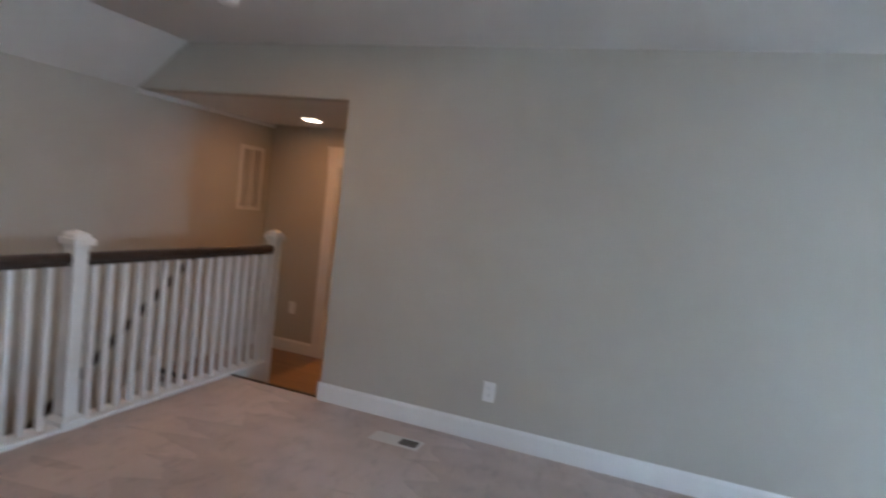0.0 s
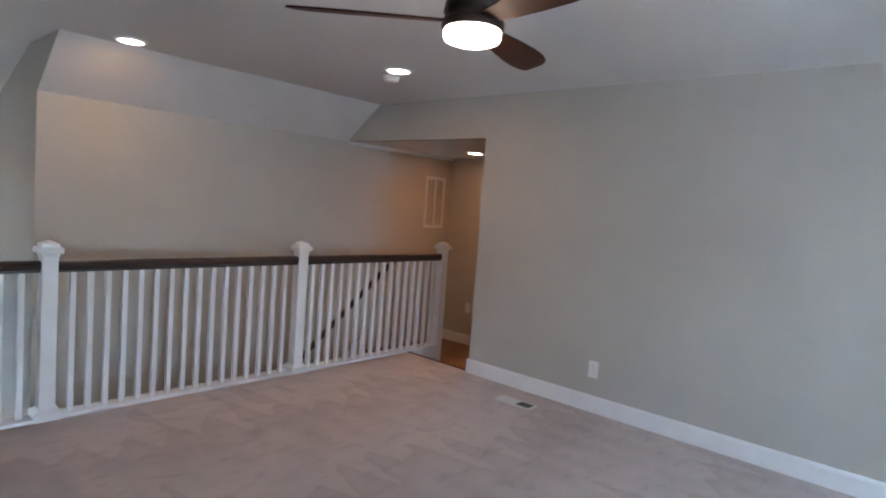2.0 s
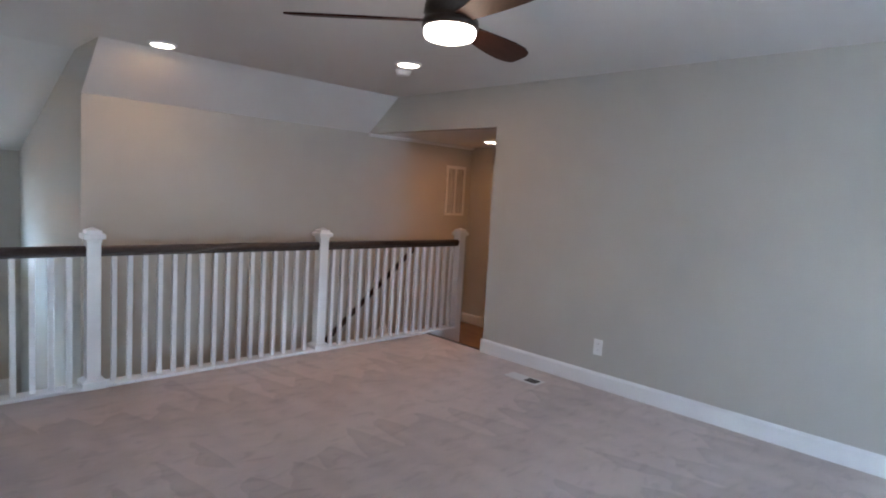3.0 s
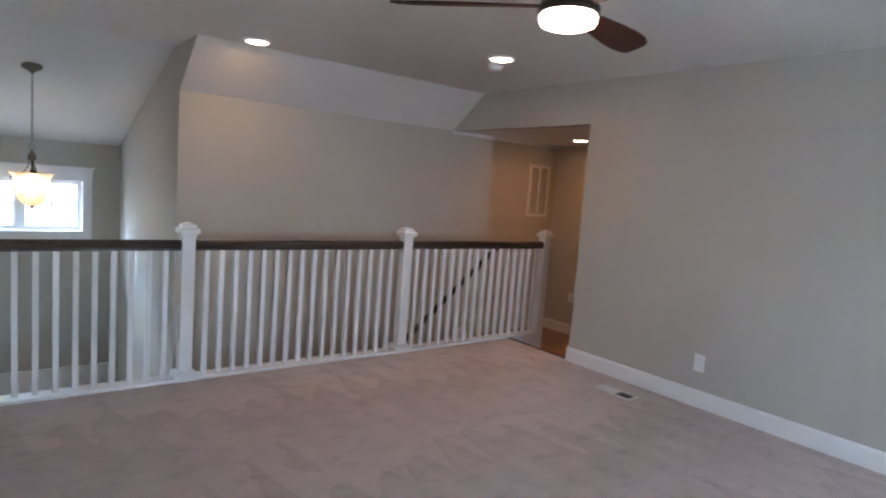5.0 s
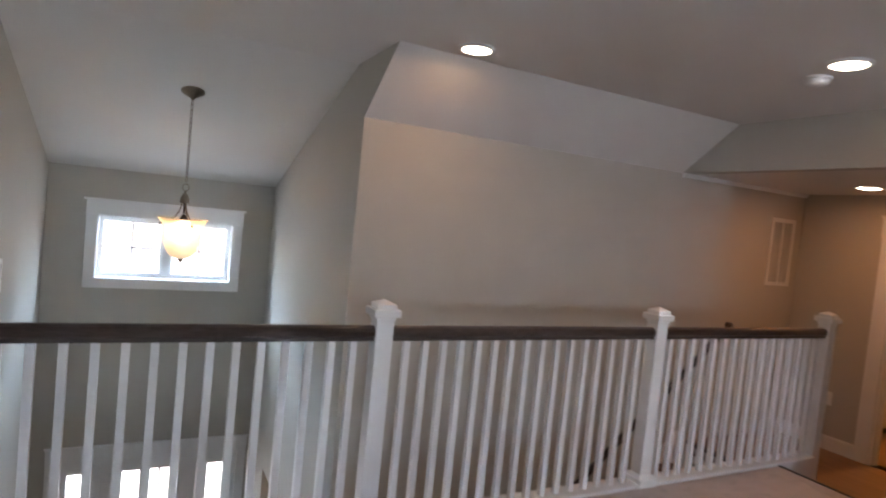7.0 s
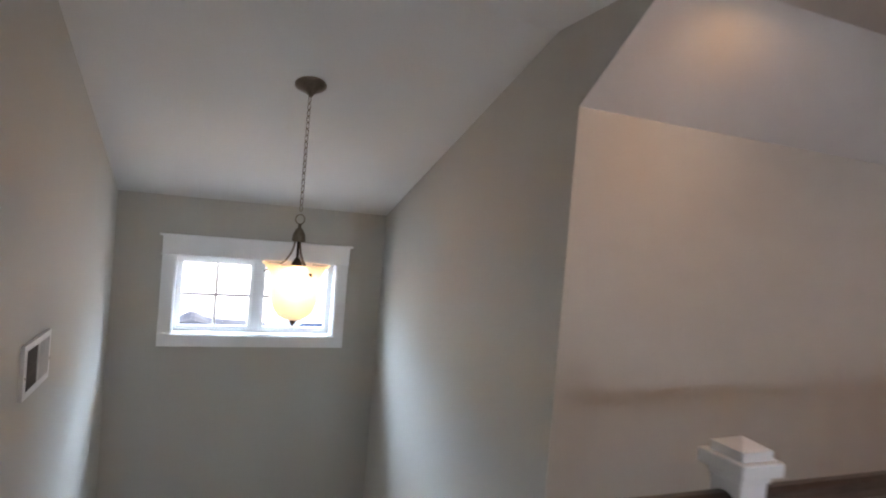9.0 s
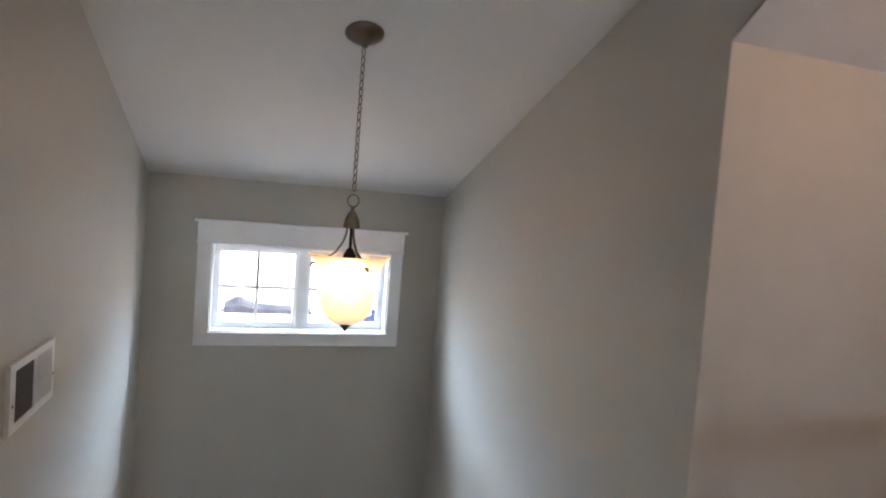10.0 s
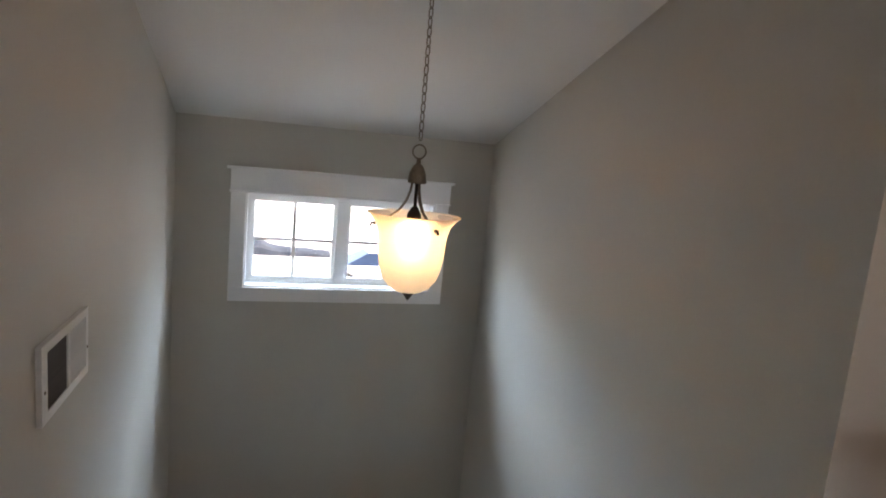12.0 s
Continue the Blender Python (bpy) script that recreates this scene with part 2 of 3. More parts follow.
setting("wall_foyer_right", prism([(FX - 0.12, LOW), (FX - 0.12, TOP + 0.05), (-3.416, TOP + 0.05), (-3.416, TOP), (SX, 2.084), (SX, LOW), (-4.9, LOW), (-4.9, -1.10), (-6.0, -1.10), (-6.0, LOW)], "y", FY, FY + 0.12), PAINT, "greige painted foyer wall with a cased opening below", "wall")
setting("wall_foyer_left", box(FX - 0.12, RX - 0.06, LY - 0.12, LY, LOW, TOP + 0.05), PAINT, "greige painted foyer wall", "wall")
setting("wall_front", wall("x", FX - 0.14, FX, LY, FY, LOW, TOP + 0.05, [(-0.412, 0.774, 0.632, 1.214), (-0.60, 0.98, LOW, -1.11)]), PAINT, "greige painted front wall with a high window and entry door", "wall")
setting("wall_west", box(RX - 0.06, RX + 0.06, SY, LY - 0.12, -0.28, TOP + 0.05), PAINT, "greige painted loft wall", "wall")
setting("wall_south", box(RX - 0.06, EX + 0.12, SY - 0.12, SY, -0.28, TOP + 0.05), PAINT, "greige painted loft wall", "wall")
setting("wall_east", wall("x", EX, EX + 0.12, SY, NY + 0.12, -0.28, TOP + 0.05, [(1.63, 2.37, 0.83, 1.86), (-1.47, -0.73, 0.83, 1.86)]), PAINT, "greige painted loft wall with two windows", "wall")
setting("ceiling", prism([(EX, SY), (EX, NY), (-3.408, NY), (-3.408, FY), (-4.10, FY), (-4.10, LY), (RX - 0.06, LY), (RX - 0.06, SY)], "z", TOP, TOP + 0.1), CEIL, "white flat loft ceiling", "ceiling")
setting("ceiling_slope_stair", prism([(-3.408, TOP), (SX, 2.078), (SX, 2.2), (-3.408, TOP + 0.1)], "y", FY + 0.001, NY), CEIL, "white sloped ceiling above the stairs", "ceiling")
setting("ceiling_slope_foyer", prism([(-4.10, TOP), (FX, FZ), (FX, 1.78), (-4.10, TOP + 0.1)], "y", LY, FY), CEIL, "white sloped foyer ceiling", "ceiling")
setting("ceiling_hall", box(SX, 0.3, NY + 0.12, HY, HTOP, HTOP + 0.1), CEIL, "white dropped hall ceiling", "ceiling")
setting("wall_hall_end", wall("y", HY, HY + 0.12, SX, 0.3, HALL, HTOP + 0.1, [(-3.05, -2.34, HALL, 1.707)]), PAINT, "greige painted hall wall with a doorway", "wall")
setting("wall_hall_east", box(0.3, 0.42, NY + 0.12, HY + 0.12, HALL, HTOP + 0.1), PAINT, "greige painted hall wall", "wall")
setting("hall_floor", prism([(SX, 4.47), (SX, HY), (0.3, HY), (0.3, NY + 0.12), (-2.80, NY + 0.12), (-2.80, 4.47)], "z", HALL - 0.12, HALL), OAK, "orange-brown oak hall floor", "floor")
setting("wall_under_loft", box(RX - 0.06, RX + 0.06, -1.0, 4.4, LOW, -0.2805), PAINT, "greige painted wall under the loft edge", "wall")
setting("floor_lower", box(FX - 0.14, RX + 0.06, LY - 0.12, HY, LOW - 0.1, LOW), OAK, "wooden floor of the entry below", "floor")
# unseen slab added over everything so no sun enters at the ceiling seams
setting("roof", box(FX - 0.4, EX + 0.4, SY - 0.4, 9.0, TOP + 0.14, TOP + 0.24), CEIL, "unseen slab above the ceilings that keeps the sun out", "roof")
# unseen walls added below the hall, against sun leaking onto the stair wall
setting("wall_lower_north", box(SX - 0.12, RX + 0.06, HY, HY + 0.12, LOW, HALL), PAINT, "unseen wall under the hall, added to stop sun leaking in", "wall")
setting("wall_under_hall", box(RX - 0.06, RX + 0.06, 4.4, HY, LOW, HALL - 0.12), PAINT, "unseen wall under the hall, added to stop sun leaking in", "wall")
# room seen warm through the opening below
setting("wall_side_room", prism([(-6.9, FY + 0.12), (-6.9, 3.6), (-4.2, 3.6), (-4.2, FY + 0.12), (-4.08, FY + 0.12), (-4.08, 3.72), (-7.02, 3.72), (-7.02, FY + 0.12)], "z", LOW, -0.6), PAINT, "greige painted walls of the side room", "wall")
setting("floor_side_room", box(-7.0, -4.08, FY + 0.12, 3.7, LOW - 0.1, LOW), OAK, "wooden side room floor", "floor")
setting("ceiling_side_room", box(-7.0, -4.08, FY + 0.12, 3.7, -0.7, -0.6), CEIL, "white side room ceiling", "ceiling")


def baseboard(name, x0, x1, y0, y1, z, nx, ny, h=0.128):
    """A board with a shaped top edge along one wall; (nx, ny) points into the room."""
    t = 0.016
    prof = [(0.0005, 0), (t, 0), (t, h - 0.02), (t * 0.6, h - 0.006), (t * 0.35, h), (0.0005, h)]
    if ny:
        bm = prism([(y0 + ny * d, z + e) for d, e in prof], "x", x0, x1)
    else:
        bm = prism([(x0 + nx * d, z + e) for d, e in prof], "y", y0, y1)
    return setting(name, bm, TRIM, "white painted baseboard", "baseboard")


baseboard("baseboard", -2.0, EX, NY, NY, 0.0, 0, -1, 0.125)
baseboard("baseboard", SX, -3.175, HY, HY, HALL, 0, -1)
baseboard("baseboard", -2.22, 0.3, HY, HY, HALL, 0, -1)
baseboard("baseboard", EX, EX, SY, NY - 0.016, 0.0, -1, 0)
baseboard("baseboard", RX + 0.06, EX - 0.016, SY, SY, 0.0, 0, 1)
setting("baseboard_return", box(-2.016, -2.0, NY - 0.016, NY + 0.12, 0.0, 0.125, 0.003), TRIM, "white painted baseboard end", "baseboard")
# narrow white strip where the hall ceiling meets the stair wall
setting("trim_hall_cove", prism([(SX + 0.0005, HTOP - 0.035), (SX + 0.010, HTOP - 0.035), (SX + 0.035, HTOP - 0.010), (SX + 0.035, HTOP - 0.0005), (SX + 0.0005, HTOP - 0.0005)], "y", NY, HY), TRIM, "narrow white strip along the hall ceiling's edge", "trim")

# two steps down to the hall
setting("trim_nosing", box(-2.80, -2.018, NY + 0.02, NY + 0.055, -0.04, 0.006, 0.008), RAILW, "dark-stained wooden step nosing at the carpet's edge", "trim")
setting("hall_step", box(-2.80, -2.0, NY + 0.02, NY + 0.30, HALL, -0.14, 0.006), OAK, "wooden step down to the hall", "step")


# ---- railing ----
def newel(parent, y, foot):
    p = part("newel_post", box(-0.043, 0.043, -0.043, 0.043, foot, 1.014, 0.004), TRIM, parent, "square white newel post")
    p.matrix_basis = pose(0, y, 0)
    bm = box(-0.072, 0.072, -0.072, 0.072, foot, foot + 0.050)
    q = [bm.verts.new((sx * 0.072, sy * 0.072, foot + 0.050)) for sx, sy in ((-1, -1), (1, -1), (1, 1), (-1, 1))]
    w = [bm.verts.new((sx * 0.044, sy * 0.044, foot + 0.072)) for sx, sy in ((-1, -1), (1, -1), (1, 1), (-1, 1))]
    for i in range(4):
        bm.faces.new((q[i], q[(i + 1) % 4], w[(i + 1) % 4], w[i]))
    part("plinth", bm, TRIM, p)
    bm = box(-0.048, 0.048, -0.048, 0.048, 0.994, 1.014, 0.004)
    box(-0.066, 0.066, -0.066, 0.066, 1.014, 1.050, 0.005, bm)
    rings = []
    for r, z in ((0.048, 1.050), (0.047, 1.071), (0.044, 1.073), (0.004, 1.092)):
        rings.append([bm.verts.new((sx * r, sy * r, z)) for sx, sy in ((-1, -1), (1, -1), (1, 1), (-1, 1))])
    for a, b in zip(rings, rings[1:]):
        for i in range(4):
            bm.faces.new((a[i], a[(i + 1) % 4], b[(i + 1) % 4], b[i]))
    bm.faces.new(rings[-1])
    part("cap", bm, TRIM, p, "stepped pyramid post cap")
    return p


railing = thing("railing", (RX, 0, 0), "white balustrade with square balusters and a dark-stained handrail", "railing")
NEWELS = (0.980, 2.762, 4.500)
newel(railing, NEWELS[0], 0.0)
newel(railing, NEWELS[1], 0.0)
newel(railing, NEWELS[2], HALL)
spans = ((LY, NEWELS[0] - 0.043), (NEWELS[0] + 0.043, NEWELS[1] - 0.043), (NEWELS[1] + 0.043, NEWELS[2] - 0.043))
for a, b in spans:
    prof = [(-0.024, 0.898), (0.024, 0.898), (0.024, 0.914), (0.032, 0.923), (0.034, 0.944), (0.026, 0.960), (0.010, 0.968), (-0.010, 0.968), (-0.026, 0.960), (-0.034, 0.944), (-0.032, 0.923), (-0.024, 0.914)]
    part("handrail", prism(prof, "y", a, b), RAILW, railing, "dark-stained wooden handrail")
    part("shoe", box(-0.058, 0.066, a, b, 0.0005, 0.022, 0.003), TRIM, railing, "white painted shoe rail")
bal = finish("baluster", box(-0.0155, 0.0155, -0.0155, 0.0155, 0.022, 0.898), TRIM)
ys = [0.845 - 0.1018 * k for k in range(16)] + [1.111 + 0.1003 * k for k in range(16)] + [2.882 + 0.1 * k for k in range(16)]
for y in ys:
    b = new("baluster", bal)
    b.parent = railing
    b.matrix_basis = pose(0, y, 0)
part("skirt_panel", box(-0.045, 0.045, NY + 0.02, NEWELS[2] - 0.043, HALL, 0.0, 0.003), TRIM, railing, "white painted skirt below the rail")

# ---- staircase ----
stairs = thing("staircase", (0, 0, 0), "wooden staircase with white risers going down to the entry", "staircase")
N = 16
rise, run = (HALL - LOW) / N, 0.224
tread = finish("tread", box(SX + 0.004, RX - 0.07, -run - 0.0, 0.028, -0.028, 0.0, 0.006), OAK)
riser = finish("riser", box(SX + 0.006, RX - 0.072, -0.018, 0.0, -rise, -0.029), TRIM)
for k in range(N):
    y = 4.47 - run * k
    z = HALL - rise * k
    if k:
        t = new("tread", tread)
        t.parent = stairs
        t.matrix_basis = pose(0, y, z)
    r = new("riser", riser)
    r.parent = stairs
    r.matrix_basis = pose(0, y - (0 if not k else run) + 0.018, z)
part("stringer", prism([(4.46, HALL - 0.02), (4.46, HALL - 0.3), (4.46 - run * N, LOW), (4.46 - run * N - 0.1, LOW), (4.46 - run * N - 0.1, LOW + 0.24), (4.36, HALL + 0.15)], "x", SX + 0.0005, SX + 0.004), TRIM, stairs)
part("landing_nosing", box(SX + 0.004, RX - 0.05, 4.44, 4.49, HALL - 0.03, HALL + 0.004, 0.006), RAILW, stairs, "dark-stained landing nosing")

wall_rail = thing("stair_handrail", (SX + 0.07, 0, 0), "dark-stained wooden handrail bracketed along the stair wall", "handrail")
pts = [(0, 1.35, -1.965), (0, 4.66, 0.715), (0, 4.74, 0.765), (-0.02, 4.79, 0.78), (-0.069, 4.80, 0.78)]
part("rail", tube(pts, 0.026, 10, flat=1.15), RAILW, wall_rail, smooth=True)
brk = finish("bracket", tube([(-0.07, 0, -0.09), (-0.03, 0, -0.085), (0, 0, -0.03)], 0.009, 8), BRONZE, True)
for y in (1.7, 2.7, 3.7, 4.5):
    b = new("bracket", brk)
    b.parent = wall_rail
    b.matrix_basis = pose(0, y, -1.965 + (y - 1.35) * 0.81)


# ---- lights of the place ----
def downlight(place, power, colour):
    t = thing("recessed_light", (*place, 0, 0, 0), "lit recessed ceiling light with a white trim ring", "ceiling light", "recessed lights")
    part("trim_ring", lathe([(0.104, 0.0), (0.102, -0.009), (0.090, -0.013), (0.082, -0.013)]), PLASTIC, t, smooth=True)
    part("lens", lathe([(0.0, -0.022), (0.045, -0.021), (0.072, -0.017), (0.082, -0.013)]), DISC, t, "glowing frosted lens", smooth=True)
    lamp("recessed_lamp", "AREA", (place[0], place[1], place[2] - 0.034), (place[0], place[1], place[2] - 1), power, colour, 0.17)
    return t


DISC = glow("downlight_lens", (1.0, 0.88, 0.72), 1.0)
downlight((-3.215, 1.528, TOP), 0.28, RECESS)
downlight((-2.06, 2.97, TOP), 0.29, RECESS)
downlight((-3.0, 5.082, HTOP), 0.36, (1.0, 0.38, 0.10))
# next two fixtures are unseen, added for the warm light of side room and bathroom
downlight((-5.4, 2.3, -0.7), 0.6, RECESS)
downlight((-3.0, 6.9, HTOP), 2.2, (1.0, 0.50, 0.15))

sd = thing("smoke_detector", (-2.30, 3.12, TOP), "round white plastic smoke detector on the ceiling", "smoke detector")
part("base", lathe([(0.068, 0.0), (0.068, -0.012), (0.0, -0.012)]), PLASTIC, sd, smooth=False)
part("cover", lathe([(0.060, -0.012), (0.058, -0.03), (0.046, -0.04), (0.0, -0.042)]), PLASTIC, sd, smooth=True)

# ceiling fan
fan = thing("ceiling_fan", (-0.223, 1.628, -0.026), "dark bronze ceiling fan with walnut blades and a lit drum light", "ceiling fan")
part("canopy", lathe([(0.0, TOP + 0.026), (0.075, TOP + 0.026), (0.07, TOP - 0.014), (0.03, TOP - 0.05), (0.0, TOP - 0.05)]), BRONZE, fan, smooth=True)
part("downrod", lathe([(0.014, TOP - 0.06), (0.014, 2.29)], 16), BRONZE, fan, smooth=True)
part("motor_housing", lathe([(0.0, 2.30), (0.06, 2.30), (0.095, 2.275), (0.105, 2.25), (0.112, 2.205), (0.106, 2.20), (0.106, 2.178), (0.116, 2.175), (0.116, 2.148), (0.0, 2.148)], 40), BRONZE, fan, "dark bronze motor housing", True)
FANGLOW = glow("fan_light_glass", (1.0, 0.92, 0.80), 0.6)
part("light_shade", lathe([(0.103, 2.148), (0.107, 2.142), (0.107, 2.121), (0.099, 2.107), (0.072, 2.097), (0.0, 2.093)], 40), FANGLOW, fan, "glowing white drum glass", True)
lamp("fan_lamp", "POINT", (-0.223, 1.628, 1.955), (0, 0, 0), 0.42, SOFT, 0.1)


def blade_mesh():
    bm = bmesh.new()
    outline = [(0.085, 0.030), (0.12, 0.040), (0.20, 0.052), (0.32, 0.067), (0.45, 0.078), (0.55, 0.079), (0.63, 0.070), (0.668, 0.058), (0.676, 0.046), (0.672, 0.02), (0.662, -0.03), (0.636, -0.056), (0.618, -0.065), (0.56, -0.076), (0.45, -0.075), (0.32, -0.062), (0.20, -0.046), (0.12, -0.040), (0.085, -0.030)]
    prism(outline, "z", -0.004, 0.004, bm)
    return finish("blade", bm, BLADE)


bl = blade_mesh()
for a in (223.2, 103.2, -16.8):
    b = new("blade", bl)
    b.parent = fan
    b.matrix_basis = pose(0, 0, 2.176, 0, 0, a) @ pose(0, 0, 0, -13, 0, 0)

# pendant
PX, PY = -4.845, 0.210
pend = thing("pendant_light", (PX, PY, 0), "lit bell-shaped alabaster glass pendant on a nickel chain", "pendant light")
slope = math.degrees(math.atan2(TOP - FZ, -4.10 - FX))
cz = TOP - (-4.10 - PX) * math.tan(radians(slope))
c = part("canopy", lathe([(0.0, 0.0), (0.078, 0.0), (0.078, -0.007), (0.062, -0.020), (0.030, -0.040), (0.014, -0.056), (0.010, -0.066), (0.0, -0.066)]), NICKEL, pend, "brushed nickel canopy", True)
c.matrix_basis = pose(0, 0, cz, 0, -slope, 0)


def link_mesh():
    pts = []
    for k in range(16):
        a = 2 * math.pi * k / 16
        pts.append((0.0085 * math.cos(a), 0, 0.019 * math.sin(a) * (1.0 if abs(math.sin(a)) > 0.6 else 1.05)))
    bm = bmesh.new()
    rings = []
    for k, p in enumerate(pts):
        a = 2 * math.pi * k / 16
        n1 = Vector((math.cos(a), 0, 0.6 * math.sin(a))).normalized()
        rings.append([bm.verts.new(Vector(p) + 0.0024 * (math.cos(t) * n1 + math.sin(t) * Vector((0, 1, 0)))) for t in (0, 1.257, 2.513, 3.77, 5.027)])
    for k in range(16):
        a, b = rings[k], rings[(k + 1) % 16]
        for j in range(5):
            bm.faces.new((a[j], a[(j + 1) % 5], b[(j + 1) % 5], b[j]))
    return finish("chain_link", bm, NICKEL, True)


lm = link_mesh()
z = cz - 0.078
k = 0
while z > 1.559:
    l = new("chain_link", lm)
    l.parent = pend
    l.matrix_basis = pose(0, 0, z, 0, 0, 35 + 90 * (k % 2))
    z -= 0.0315
    k += 1
ring = bmesh.new()
tube([(0.024 * math.cos(2 * math.pi * j / 24), 0, 1.531 + 0.024 * math.sin(2 * math.pi * j / 24)) for j in range(25)], 0.003, 6, ring)
part("loop_ring", ring, NICKEL, pend, smooth=True).matrix_basis = pose(0, 0, 0, 0, 0, 60)
part("hub", lathe([(0.0, 1.508), (0.008, 1.506), (0.008, 1.489), (0.018, 1.482), (0.030, 1.454), (0.034, 1.425), (0.030, 1.420), (0.0, 1.420)], 24), NICKEL, pend, "bronze bell hub", True)
part("stem", lathe([(0.006, 1.425), (0.006, 1.339), (0.012, 1.336), (0.026, 1.310), (0.028, 1.291), (0.0, 1.291)], 16), BRONZE, pend, smooth=True)
arm = finish("arm", tube([(0.016 + 0.004 * 0, 0, 1.422), (0.020, 0, 1.392), (0.032, 0, 1.358), (0.056, 0, 1.320), (0.098, 0, 1.289), (0.130, 0, 1.277), (0.139, 0, 1.263)], 0.0045, 8), NICKEL, True)
clip = finish("clip_screw", tube([(0.117, 0, 1.272), (0.149, 0, 1.270), (0.152, 0, 1.258)], 0.005, 8), BRONZE, True)
for a in (20, 140, 260):
    o = new("arm", arm)
    o.parent = pend
    o.matrix_basis = pose(0, 0, 0, 0, 0, a)
    o = new("clip_screw", clip)
    o.parent = pend
    o.matrix_basis = pose(0, 0, 0, 0, 0, a)
prof = [(0.166, 1.308), (0.152, 1.297), (0.134, 1.272), (0.124, 1.239), (0.120, 1.201), (0.117, 1.158), (0.110, 1.115), (0.096, 1.076), (0.073, 1.048), (0.045, 1.032), (0.012, 1.029)]
bowl = lathe([(0.159, 1.306), (0.161, 1.311), (0.168, 1.311)] + prof, 48)
part("glass_shade", bowl, SHADE, pend, "glowing cream alabaster glass bell", True)
part("finial", lathe([(0.0, 1.034), (0.020, 1.032), (0.022, 1.023), (0.012, 1.011), (0.008, 1.004), (0.0, 0.994)], 16), BRONZE, pend, smooth=True)
part("bulb", lathe([(0.0, 1.244), (0.016, 1.239), (0.028, 1.205), (0.028, 1.186), (0.018, 1.162), (0.0, 1.156)], 16), glow("bulb_glass", (1.0, 0.80, 0.54), 1.6), pend, "glowing bulb", True)
lamp("pendant_lamp", "POINT", (PX, PY, 1.272), (0, 0, 0), 0.25, (1.0, 0.57, 0.27), 0.02)

# ---- windows ----
def window_unit(name, x, y0, y1, z0, z1, inward, label, twin=True):
    """Twin or single casement in an opening of a wall at x; inward is +1 or -1, the side that faces the room."""
    w = tagged(new(name), label, "window", kind="structure")
    w.matrix_basis = pose(x, 0, 0)
    s = inward
    f = 0.03
    xa, xb = sorted((-s * 0.135, -s * 0.095))
    part("window_frame", wall("x", xa, xb, y0, y1, z0, z1, [(y0 + f, y1 - f, z0 + f, z1 - f)]), TRIM, w)
    # reveal lining
    ra, rb = sorted((-s * 0.095, -s * 0.0005))
    part("jamb_lining", wall("x", ra, rb, y0, y1, z0, z1, [(y0 + 0.010, y1 - 0.010, z0 + 0.010, z1 - 0.010)]), TRIM, w)
    mid = (y0 + y1) / 2
    a, b = sorted((-s * 0.132, -s * 0.080))
    if twin:
        part("mullion", box(a, b, mid - 0.034, mid + 0.034, z0 + f, z1 - f, 0.002), TRIM, w)
    for p, q in ((y0 + f, mid - 0.034), (mid + 0.034, y1 - f)) if twin else ((y0 + f, y1 - f),):
        a, b = sorted((-s * 0.126, -s * 0.100))
        sash = part("sash", wall("x", a, b, p, q, z0 + f, z1 - f, [(p + 0.022, q - 0.022, z0 + f + 0.024, z1 - f - 0.022)]), TRIM, w)
        pane = part("pane", box(-s * 0.114 - 0.002, -s * 0.114 + 0.002, p + 0.022, q - 0.022, z0 + f + 0.024, z1 - f - 0.022), GLASS, sash)
        pane.visible_shadow = False
        if twin:
            a, b = sorted((-s * 0.112, -s * 0.102))
            m = (p + q) / 2
            zz = (z0 + z1) / 2
            part("muntin", box(a, b, m - 0.010, m + 0.010, z0 + f + 0.024, z1 - f - 0.022), TRIM, sash)
            part("muntin", box(a, b, p + 0.022, q - 0.022, zz - 0.010, zz + 0.010), TRIM, sash)
    # casing: flat sides, sill board, tall head with a thin cap
    c = 0.088
    for p, q, r, t in ((y0 - c, y0, z0 - 0.0, z1), (y1, y1 + c, z0 - 0.0, z1), (y0 - c, y1 + c, z0 - c, z0)):
        a, b = sorted((s * 0.0005, s * 0.018))
        part("casing", box(a, b, p, q, r, t, 0.002), TRIM, w)
    a, b = sorted((s * 0.0005, s * 0.024))
    part("head_casing", box(a, b, y0 - c - 0.003, y1 + c + 0.003, z1 + 0.012, z1 + 0.137, 0.002), TRIM, w)
    a, b = sorted((s * 0.0005, s * 0.030))
    part("fillet", box(a, b, y0 - c - 0.009, y1 + c + 0.009, z1, z1 + 0.012, 0.003), TRIM, w)
    a, b = sorted((s * 0.0005, s * 0.044))
    part("head_cap", box(a, b, y0 - c - 0.024, y1 + c + 0.024, z1 + 0.137, z1 + 0.155, 0.003), TRIM, w)
    return w


window_unit("window_1", FX, -0.412, 0.774, 0.632, 1.214, 1, "white twin window with grid muntins and craftsman casing")
window_unit("window_2", EX, 1.63, 2.37, 0.83, 1.86, -1, "white single window with craftsman casing", twin=False)
window_unit("window_3", EX, -1.47, -0.73, 0.83, 1.86, -1, "white single window with craftsman casing", twin=False)

# entry door with sidelights, below
door = tagged(new("door_1"), "white entry door with glazed top and two sidelights", "door", kind="structure")
door.matrix_basis = pose(FX, 0, 0)
D0, D1, DT = -0.60, 0.98, -1.11
part("door_frame", wall("x", -0.12, -0.02, D0, D1, LOW, DT, [(D0 + 0.03, -0.28, LOW + 0.05, DT - 0.03), (-0.25, 0.63, LOW, DT - 0.03), (0.66, D1 - 0.03, LOW + 0.05, DT - 0.03)]), TRIM, door)
